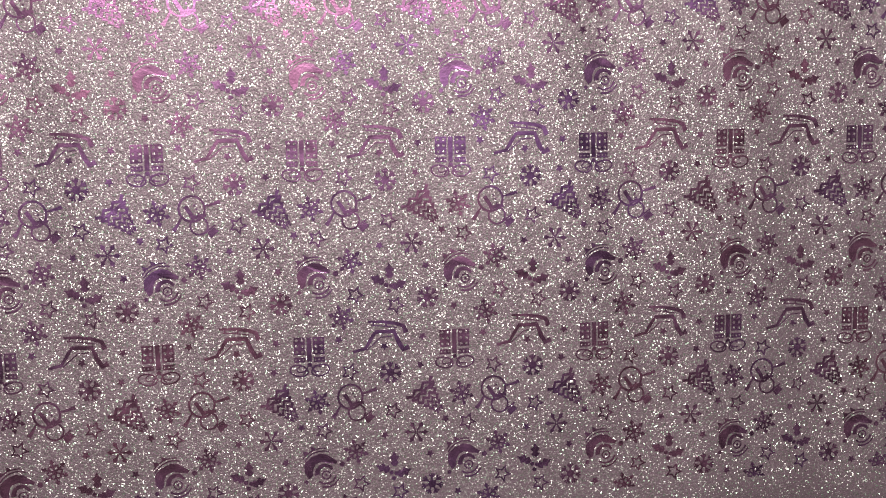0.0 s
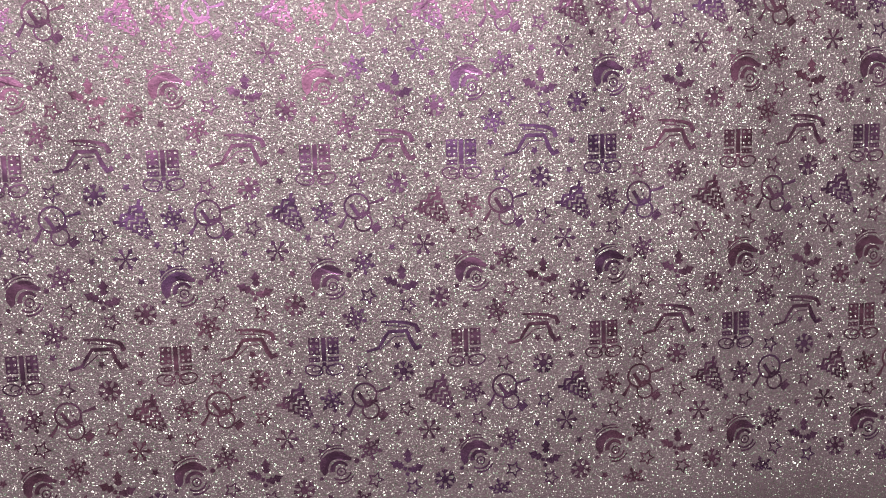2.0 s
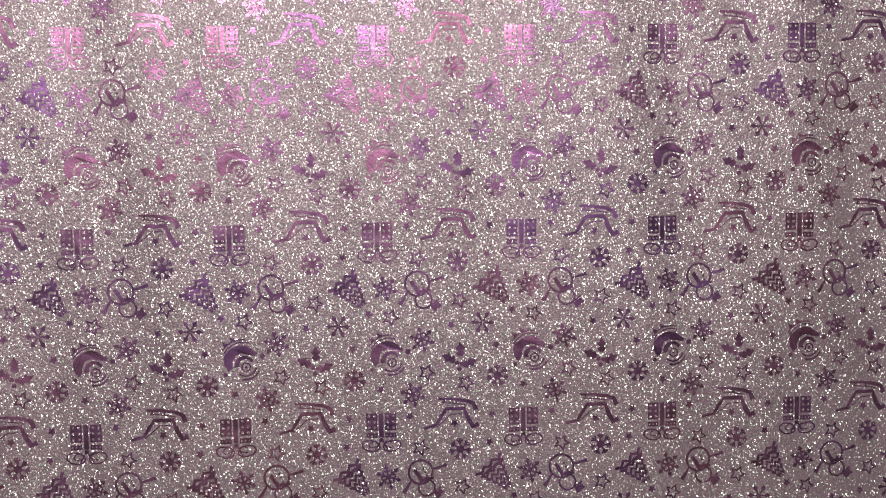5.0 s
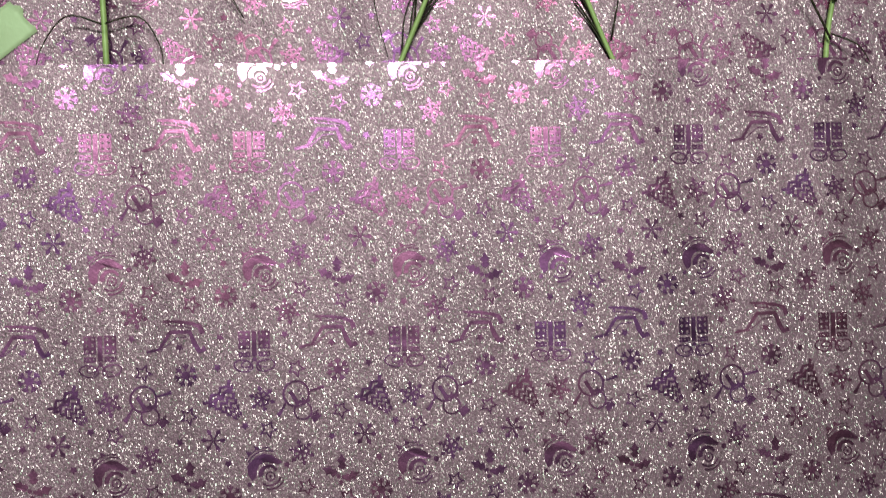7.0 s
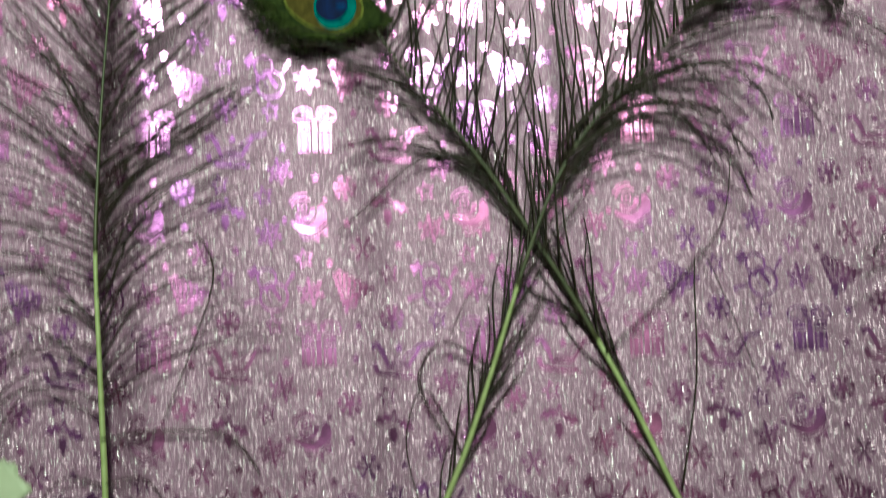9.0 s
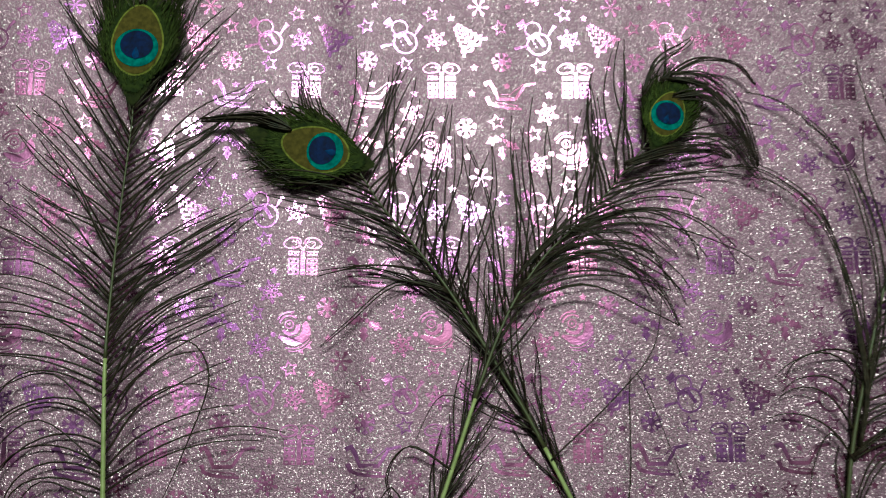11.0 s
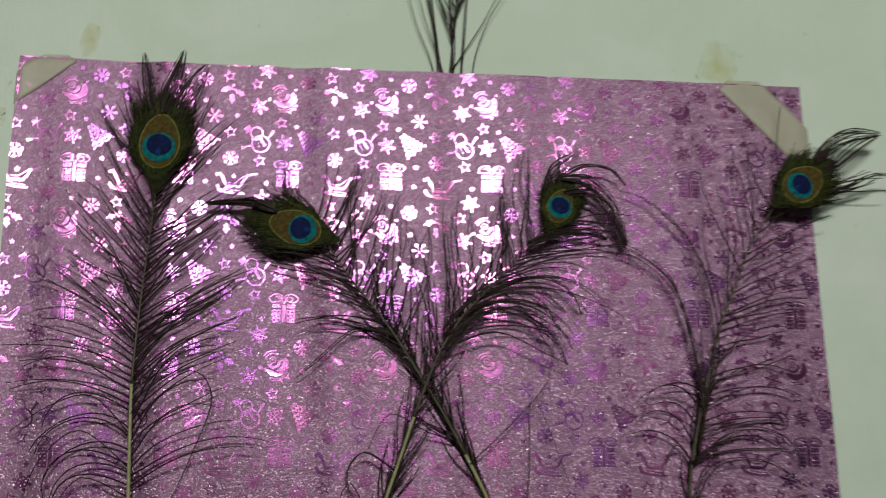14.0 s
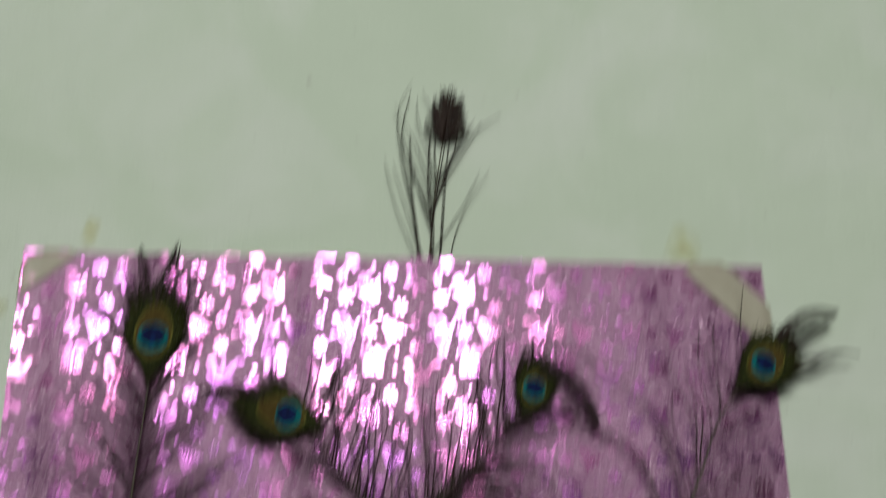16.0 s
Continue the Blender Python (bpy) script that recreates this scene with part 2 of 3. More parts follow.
def thick_sheet(name, surface, us, vs, mat, back_mat, thick=0.0004):
    """A thin card over the grid us x vs; surface(u, v) gives its front."""
    bm = bmesh.new()
    layers = []
    for d in (0.0, thick):
        layers.append([[bm.verts.new(surface(u, v) + Vector((0, d, 0))) for u in us] for v in vs])
    for k, rows in enumerate(layers):
        for a, b in zip(rows, rows[1:]):
            for i in range(len(us) - 1):
                q = (a[i], a[i + 1], b[i + 1], b[i])
                f = bm.faces.new(q if k == 0 else q[::-1])
                f.material_index = k
                f.smooth = True
    f0, f1 = [[[bm.verts.new(v.co) for v in row] for row in rows] for rows in layers]
    rim = [(r[0], s[0]) for r, s in zip(f0, f1)], [(r[-1], s[-1]) for r, s in zip(f0, f1)]
    rim += (list(zip(f0[0], f1[0])), list(zip(f0[-1], f1[-1])))
    for pairs in rim:
        for (a, b), (c, d) in zip(pairs, pairs[1:]):
            bm.faces.new((a, b, d, c)).material_index = 1
    for v in [v for v in bm.verts if not v.link_faces]:
        bm.verts.remove(v)
    me = bpy.data.meshes.new(name)
    bm.to_mesh(me)
    bm.free()
    me.materials.append(mat)
    me.materials.append(back_mat)
    return new(name, me)


# ---- the room ----
wall = slab("wall_north", (-2.1, 0, 0), (2.1, 0.12, 2.9), WALL)
# unseen sides, floor and ceiling, added to close the room
slab("wall_south", (-2.1, -3.3, 0), (2.1, -3.2, 2.9), ROOM)
slab("wall_west", (-2.2, -3.3, 0), (-2.1, 0.12, 2.9), ROOM)
slab("wall_east", (2.1, -3.3, 0), (2.2, 0.12, 2.9), ROOM)
slab("floor", (-2.2, -3.3, -0.1), (2.2, 0.12, 0), FLOOR)
slab("ceiling", (-2.2, -3.3, 2.9), (2.2, 0.12, 3.0), ROOM)

# ---- the two sheets of glitter paper ----
LEFT, RIGHT, TOP, EDGE, FOOT = -0.166, 0.3415, 0.0725, -0.2402, -0.56


def back_surface(x, z):
    """The sheet on the wall hangs in faint upright waves, stronger in its left half."""
    w = 0.18 + 0.82 / (1 + math.exp((x - 0.10) / 0.03))
    y = -0.0034 + w * (0.0009 * math.sin(x * 118 + 0.6 + z * 3) + 0.0006 * math.sin(x * 61 + 2.1) + 0.0003 * math.sin(x * 190 + z * 9))
    y -= 1.0 * max(0.0, -0.112 - x) ** 2 * min(1.0, max(0.0, (z + 0.13) / 0.12))
    y += 0.0012 * math.exp(-((x - RIGHT) / 0.03) ** 2)
    y += 0.0004 * math.sin(z * 40 + x * 14)
    return Vector((x, y, BASE + z))


def front_surface(x, z):
    """The pocket's front stands off the back sheet, leans in towards its lip and folds under at the foot."""
    y = -0.0183 + 0.043 * (z + 0.3564) + 0.004 * (x - 0.08) + 0.0012 + (0.12 if x > 0.086 else -0.10) * (x - 0.086) ** 2
    y += 0.0006 * math.sin(x * 70 + 1.0) + 0.0003 * math.sin(x * 150 + z * 20)
    lip = max(0.0, z - (EDGE - 0.008)) / 0.008
    y += (0.00014 + 0.00022 * math.exp(-((x + 0.012) / 0.032) ** 2) + 0.00008 * math.sin(x * 90)) * lip * lip
    fold = max(0.0, (FOOT + 0.035) - z) / 0.035
    y = y + (-0.003 - y) * (1 - math.sqrt(max(0.0, 1 - fold * fold)))
    return Vector((x, y, BASE + z))


def steps(a, b, n):
    return [a + (b - a) * i / n for i in range(n + 1)]


back_sheet = tagged(thick_sheet("glitter_sheet", back_surface, steps(LEFT, RIGHT, 150), steps(-0.555, TOP, 70), PAPER, PAPER_BACK),
                    "mauve glitter paper sheet with foil motifs taped to wall", "paper sheet")
front_vs = steps(EDGE, EDGE - 0.014, 7) + steps(EDGE - 0.019, FOOT + 0.04, 40) + [FOOT + 0.035 * (1 - math.sin(a)) for a in steps(0.05, math.pi / 2, 10)]
pocket = tagged(thick_sheet("paper_pocket", front_surface, steps(LEFT - 0.002, RIGHT - 0.004, 130), front_vs[::-1], PAPER, PAPER_BACK),
                "mauve glitter paper pocket with upside-down foil motifs", "paper pocket")

# ---- foil motifs, drawn in strokes of about a quarter millimetre ----
UNIT = 0.248 * MM


class Drawing:
    """Flat foil shapes; each stroke lies a hair over the one before."""

    def __init__(self):
        self.bm, self.lift = bmesh.new(), 0

    def poly(self, pts):
        self.lift += 1
        y = -0.00012 - 0.000006 * self.lift
        vs = [self.bm.verts.new((-a * UNIT, y, b * UNIT)) for a, b in pts]
        f = self.bm.faces.new(vs)
        f.normal_update()
        if f.normal.y > 0:
            f.normal_flip()

    def stroke(self, pts, wide):
        """A band along pts, of one width or a width at each end."""
        w0, w1 = wide if isinstance(wide, tuple) else (wide, wide)
        n = len(pts)
        sides = []
        for i, (a, b) in enumerate(pts):
            (pa, pb), (na, nb) = pts[max(0, i - 1)], pts[min(n - 1, i + 1)]
            dx, dy = na - pa, nb - pb
            d = math.hypot(dx, dy) or 1
            h = (w0 + (w1 - w0) * i / (n - 1)) / 2
            sides.append(((a - dy / d * h, b + dx / d * h), (a + dy / d * h, b - dx / d * h)))
        for (p, q), (r, s) in zip(sides, sides[1:]):
            self.poly([p, q, s, r])
            self.lift -= 1
        self.lift += 1

    def arc(self, c, r, a0, a1, wide, squash=1.0, turn=0.0, n=14):
        ct, st = math.cos(radians(turn)), math.sin(radians(turn))
        pts = []
        for i in range(n + 1):
            t = radians(a0 + (a1 - a0) * i / n)
            x, y = r * math.cos(t), r * squash * math.sin(t)
            pts.append((c[0] + x * ct - y * st, c[1] + x * st + y * ct))
        self.stroke(pts, wide)

    def disc(self, c, r, n=8):
        self.poly([(c[0] + r * math.cos(i * math.tau / n), c[1] + r * math.sin(i * math.tau / n)) for i in range(n)])

    def star(self, c, r, inner=0.45, turn=0.0, n=5):
        self.poly([(c[0] + (r if i % 2 == 0 else r * inner) * math.cos(turn + i * math.pi / n),
                    c[1] + (r if i % 2 == 0 else r * inner) * math.sin(turn + i * math.pi / n)) for i in range(2 * n)])

    def holed(self, x0, y0, x1, y1, r):
        """A square with a round hole."""
        cx, cy = (x0 + x1) / 2, (y0 + y1) / 2
        rim, hole = [], []
        for i in range(8):
            t = math.pi / 4 * i
            k = 1 / max(abs(math.cos(t)), abs(math.sin(t)))
            rim.append((cx + (x1 - x0) / 2 * k * math.cos(t), cy + (y1 - y0) / 2 * k * math.sin(t)))
            hole.append((cx + r * math.cos(t), cy + r * math.sin(t)))
        for i in range(8):
            j = (i + 1) % 8
            self.poly([rim[i], rim[j], hole[j], hole[i]])
            self.lift -= 1
        self.lift += 1

    def mesh(self, name):
        me = bpy.data.meshes.new(name)
        self.bm.to_mesh(me)
        me.materials.append(FOIL)
        return me


def gift():
    d = Drawing()
    for x in (-27, 7):
        for i in range(2):
            for j in range(3):
                d.holed(x + i * 10, -36 + j * 10.5, x + (i + 1) * 10, -36 + (j + 1) * 10.5, 2.6)
        for i in range(3):
            d.holed(x + i * 6.6, 0, x + (i + 1) * 6.6, 9, 1.6)
    d.poly([(-4, -36), (4, -36), (4, 8), (-4, 8)])
    for s in (-1, 1):
        d.arc((s * 19, 24), 16, 0, 360, 2.8, 0.62, s * -12, 18)
        d.arc((s * 14, 21), 9, 20, 300, 2.0, 0.6, s * 20, 9)
        d.stroke([(s * 2, 13), (s * 7, 25), (s * 12, 31)], 2.2)
    d.disc((0, 13), 4)
    return d


def sleigh():
    d = Drawing()
    d.stroke([(-18, -26), (8, -25), (32, -21), (45, -16), (50, -3)], (4, 9))
    d.stroke([(-12, -19), (10, -17), (34, -13)], 2)
    d.stroke([(-46, 27), (-24, 22), (-14, 6), (-5, -7), (28, -7), (36, 14), (44, 27), (54, 22)], (5, 10))
    d.stroke([(-22, 25), (-6, 12), (4, 3), (24, 2)], 2)
    d.stroke([(-8, -24), (-8, -18)], 3)
    d.stroke([(14, -23), (14, -17)], 3)
    return d


def snowman():
    d = Drawing()
    d.arc((-8, -9), 22, 0, 360, 4, n=20)
    d.arc((3, 21), 15, 0, 360, 3.4, n=16)
    d.stroke([(-19, -14), (-10, 0), (-6, 6)], 7)
    d.stroke([(-10, 8), (3, 3), (16, 4)], 5)
    d.poly([(16, 33), (28, 24), (36, 31), (22, 43)])
    d.stroke([(10, 35), (30, 20)], 3)
    d.stroke([(14, -13), (28, -16), (40, -20)], (3, 7))
    d.stroke([(-26, 6), (-34, 20), (-40, 28)], (3, 8))
    for p in ((-3, -15), (0, -8), (3, -1)):
        d.disc(p, 2, 6)
    return d


def fir_tree():
    d = Drawing()
    ax, ay = 0.64, 0.77
    for k in range(6):
        mid, half = -26 + k * 10.5, 30 - k * 4.6
        pts = [(ax * (mid + (4 if i % 2 else -3)) + ay * half * (i / 3 - 1), ay * (mid + (4 if i % 2 else -3)) - ax * half * (i / 3 - 1)) for i in range(7)]
        d.stroke(pts, 6.2)
    d.poly([(-30, -2), (-34, 4), (-14, -8), (4, -30), (10, -34), (8, -24)])
    return d


# Santa without a face: hat, hood ring, beard arcs
def santa():
    d = Drawing()
    d.poly([(-33, -5), (-30, -12), (-18, -22), (-5, -27), (8, -25), (20, -16), (27, -12), (24, -7), (10, -9), (-2, -12), (-12, -8), (-17, 2), (-18, 14), (-25, 20), (-32, 8)])
    d.arc((4, 9), 14, 165, 335, (9, 5), n=12)
    d.arc((6, 13), 7.5, 0, 360, 2.6, n=12)
    d.arc((5, 10), 19, 15, 130, 3.4, n=10)
    d.arc((5, 10), 25.5, 25, 105, (2.4, 4.2), n=9)
    d.arc((0, 4), 36, 208, 290, 2.4, n=10)
    d.arc((0, 4), 41, 212, 280, 2.2, n=10)
    d.poly([(-35, -33), (-24, -30), (-31, -22)])
    d.poly([(-21, -42), (-11, -37), (-19, -33)])
    d.disc((35, -6), 5)
    d.disc((-30, 25), 4)
    d.disc((6, 13), 2.6, 6)
    return d


def holly():
    d = Drawing()
    for turn, c in ((205, (-20, -4)), (268, (2, -20)), (338, (20, 6))):
        t = radians(turn)
        ux, uy = math.cos(t), math.sin(t)
        prof = ((-14, 3), (-8, 8), (-4, 4), (2, 9), (6, 4), (14, 0))
        pts = [(a, b) for a, b in prof] + [(a, -b) for a, b in prof[-2::-1]]
        d.poly([(c[0] + a * ux - b * uy, c[1] + a * uy + b * ux) for a, b in pts])
    for p in ((-4, 6), (5, 8), (0, 17)):
        d.disc(p, 4.2)
    return d


def flake_petals():
    d = Drawing()
    for i in range(6):
        t = i * math.pi / 3 + 0.05
        ux, uy = math.cos(t), math.sin(t)
        d.poly([(a * ux - b * uy, a * uy + b * ux) for a, b in ((1, 1), (12, 2), (16, 4.5), (22, 0), (16, -4.5), (12, -2), (1, -1))])
    return d


def flake_twigs():
    d = Drawing()
    d.disc((0, 0), 5, 6)
    for i in range(6):
        t = i * math.pi / 3 + 0.3
        ux, uy = math.cos(t), math.sin(t)
        d.stroke([(2 * ux, 2 * uy), (18 * ux, 18 * uy)], 3.2)
        d.star((19 * ux, 19 * uy), 5.2, 0.6, t, 3)
        for s in (-1, 1):
            d.stroke([(9 * ux, 9 * uy), (14 * math.cos(t + s * 0.45), 14 * math.sin(t + s * 0.45))], 3.0)
    return d


def flake_burst():
    d = Drawing()
    d.disc((0, 0), 7.5, 10)
    for i in range(7):
        t = i * math.tau / 7 + 0.2
        ux, uy = math.cos(t), math.sin(t)
        d.stroke([(5 * ux, 5 * uy), (20 * ux, 20 * uy)], (2.6, 3.8))
        for s in (-1, 1):
            d.stroke([(11 * ux, 11 * uy), (19 * math.cos(t + s * 0.28), 19 * math.sin(t + s * 0.28))], (2.4, 3.4))
    return d


def open_star():
    d = Drawing()
    for i in range(10):
        quad = []
        for k, scale in ((i, 1.0), (i + 1, 1.0), (i + 1, 0.62), (i, 0.62)):
            r = (17.5 if k % 2 == 0 else 8.5) * scale
            quad.append((r * math.cos(0.1 + k * math.pi / 5), r * math.sin(0.1 + k * math.pi / 5)))
        d.poly(quad)
        d.lift -= 1
    return d


def small_star():
    d = Drawing()
    d.star((0, 0), 8.0, 0.5, 0.3)
    return d


PITCH_X, PITCH_Z = 0.0645, 0.0856
# each motif with its places in one repeat, in millimetres from the gift
REPEAT = [
    ("gift_motif", gift(), [(0, 0)]),
    ("sleigh_motif", sleigh(), [(-30.6, -7.8)]),
    ("snowman_motif", snowman(), [(-19.3, 21.0)]),
    ("tree_motif", fir_tree(), [(-52.6, 21.9)]),
    ("santa_motif", santa(), [(-4.0, 50.6)]),
    ("holly_motif", holly(), [(-35.7, 53.7)]),
    ("petal_snowflake", flake_petals(), [(-46.4, 37.1)]),
    ("twig_snowflake", flake_twigs(), [(-2.8, 20.4), (-19.0, 44.0), (-14.4, 68.8)]),
    ("burst_snowflake", flake_burst(), [(-35.5, 9.1), (-53.0, 61.6)]),
    ("open_star", open_star(), [(-17.5, 7.7), (-36.2, 26.6), (-5.1, 33.6), (-20.8, 59.0), (-38.4, 64.4)]),
    ("small_star", small_star(), [(-13.0, -7.1), (-33.1, -2.9), (-50.2, -6.6), (-48.8, 6.3), (-59.8, 31.7), (-32.2, 37.6), (-52.4, 47.4), (-0.2, 65.9)]),
]


def print_motifs(sheet, surface, origin, flip, x0, x1, z0, z1):
    s = -1 if flip else 1
    stars = bmesh.new()
    for name, drawing, places in REPEAT:
        data = drawing.mesh(name)
        reach = max(max(abs(v.co.x), abs(v.co.z)) for v in data.vertices)
        for col in range(-9, 10):
            for row in range(-8, 9):
                for px, pz in places:
                    x = origin[0] + s * (col * PITCH_X + px * MM)
                    z = origin[1] + s * (row * PITCH_Z + pz * MM)
                    if not (x0 - reach < x < x1 + reach and z0 - reach < z < z1 + reach):
                        continue
                    cut = [(Vector((x0 - x, 0, 0)), Vector((-1, 0, 0)), x - reach < x0), (Vector((x1 - x, 0, 0)), Vector((1, 0, 0)), x + reach > x1),
                           (Vector((0, 0, z0 - z)), Vector((0, 0, -1)), z - reach < z0), (Vector((0, 0, z1 - z)), Vector((0, 0, 1)), z + reach > z1)]
                    me = data
                    bm = bmesh.new()
                    bm.from_mesh(data)
                    for co, no, on in cut:
                        if on:
                            bmesh.ops.bisect_plane(bm, geom=bm.verts[:] + bm.edges[:] + bm.faces[:], plane_co=co * s, plane_no=no * s, clear_outer=True)
                    if not bm.faces:
                        bm.free()
                        continue
                    # lay the foil on the sheet's own curve
                    here = Vector((x, 0, BASE + z)) if name != "small_star" else Vector((0, 0, 0))
                    for v in bm.verts:
                        p = surface(x + s * v.co.x, z + s * v.co.z)
                        v.co = Vector((p.x, p.y + v.co.y, p.z)) - here
                    me = bpy.data.meshes.new(name)
                    bm.to_mesh(me)
                    bm.free()
                    me.materials.append(FOIL)
                    if name == "small_star":
                        stars.from_mesh(me)
                        bpy.data.meshes.remove(me)
                    else:
                        ob = new(name, me)
                        ob.parent = sheet
                        ob.location = here
    tagged(finish("small_stars", stars, FOIL, sheet), kind="stuff")


# ---- peacock feathers ----


def tube(bm, pts, r0, r1, sides=6):
    """A tapered tube along pts."""
    rings = []
    n = len(pts)
    for i, p in enumerate(pts):
        t = (pts[min(n - 1, i + 1)] - pts[max(0, i - 1)]).normalized()
        u = t.cross(Vector((0, 1, 0)))
        u = u.normalized() if u.length > 1e-6 else Vector((1, 0, 0))
        w = t.cross(u)
        r = r0 + (r1 - r0) * i / (n - 1)
        rings.append([bm.verts.new(p + r * (math.cos(k * math.tau / sides) * u + math.sin(k * math.tau / sides) * w)) for k in range(sides)])
    for a, b in zip(rings, rings[1:]):
        for k in range(sides):
            bm.faces.new((a[k], a[(k + 1) % sides], b[(k + 1) % sides], b[k]))
    bm.faces.new(rings[-1])
    bm.faces.new(rings[0][::-1])


def smooth_line(pts, per=6):
    """A Catmull-Rom line through pts."""
    out = []
    for i in range(len(pts) - 1):
        p0, p1, p2, p3 = pts[max(0, i - 1)], pts[i], pts[i + 1], pts[min(len(pts) - 1, i + 2)]
        for k in range(per):
            t = k / per
            out.append(0.5 * (2 * p1 + (p2 - p0) * t + (2 * p0 - 5 * p1 + 4 * p2 - p3) * t * t + (3 * p1 - p0 - 3 * p2 + p3) * t ** 3))
    return out + [pts[-1]]


def mm(x, z, y):
    return Vector((x * MM, y * MM, BASE + z * MM))


def barb_line(start, angle, length, curl, rise, rng, n=11):
    """A barb that leaves start at an angle and bends by curl on its way; rise lifts it off the sheet."""
    pts, p = [start.copy()], start.copy()
    wob = rng.uniform(-0.25, 0.25)
    for i in range(n):
        t = i / n
        a = angle + curl * (t ** 1.3) + wob * math.sin(t * 5)
        p = p + Vector((math.cos(a), 0, math.sin(a))) * (length / n)
        p.y = min(-0.0055, start.y - rise * math.sin(min(1.0, t * 1.4) * math.pi * 0.8))
        pts.append(p.copy())
    return pts


def drop(bm, c, axis, long, wide, y, taper=0.0, dome=0.0008, teeth=0, rng=None, n=36, pinch=0.0):
    """A domed oval, drawn out at its far end by taper, with ragged teeth if asked."""
    ux, uz = math.cos(axis), math.sin(axis)
    mid = bm.verts.new((c.x, y - dome, c.z))
    loops = []
    for ring, k in ((0.55, 0.75), (1.0, 0.0)):
        vs = []
        for i in range(n):
            t = i * math.tau / n
            a, b = long * math.cos(t), wide * math.sin(t)
            if pinch and a < 0:
                b *= 1 + pinch * (a / long)
                a *= 1 - pinch * 0.5 * (a / long)
            if taper and a > 0:
                b *= max(0.08, 1 - taper * (a / long))
                a *= 1 + taper * 0.8 * (a / long)
            r = ring
            if teeth and ring == 1.0:
                r *= 1 + (rng.uniform(0.0, 0.07) if i % 2 else rng.uniform(-0.05, 0.0))
            vs.append(bm.verts.new((c.x + r * (a * ux - b * uz), y - dome * k, c.z + r * (a * uz + b * ux))))
        loops.append(vs)
    for i in range(n):
        j = (i + 1) % n
        bm.faces.new((mid, loops[0][i], loops[0][j]))
        bm.faces.new((loops[0][i], loops[1][i], loops[1][j], loops[0][j]))


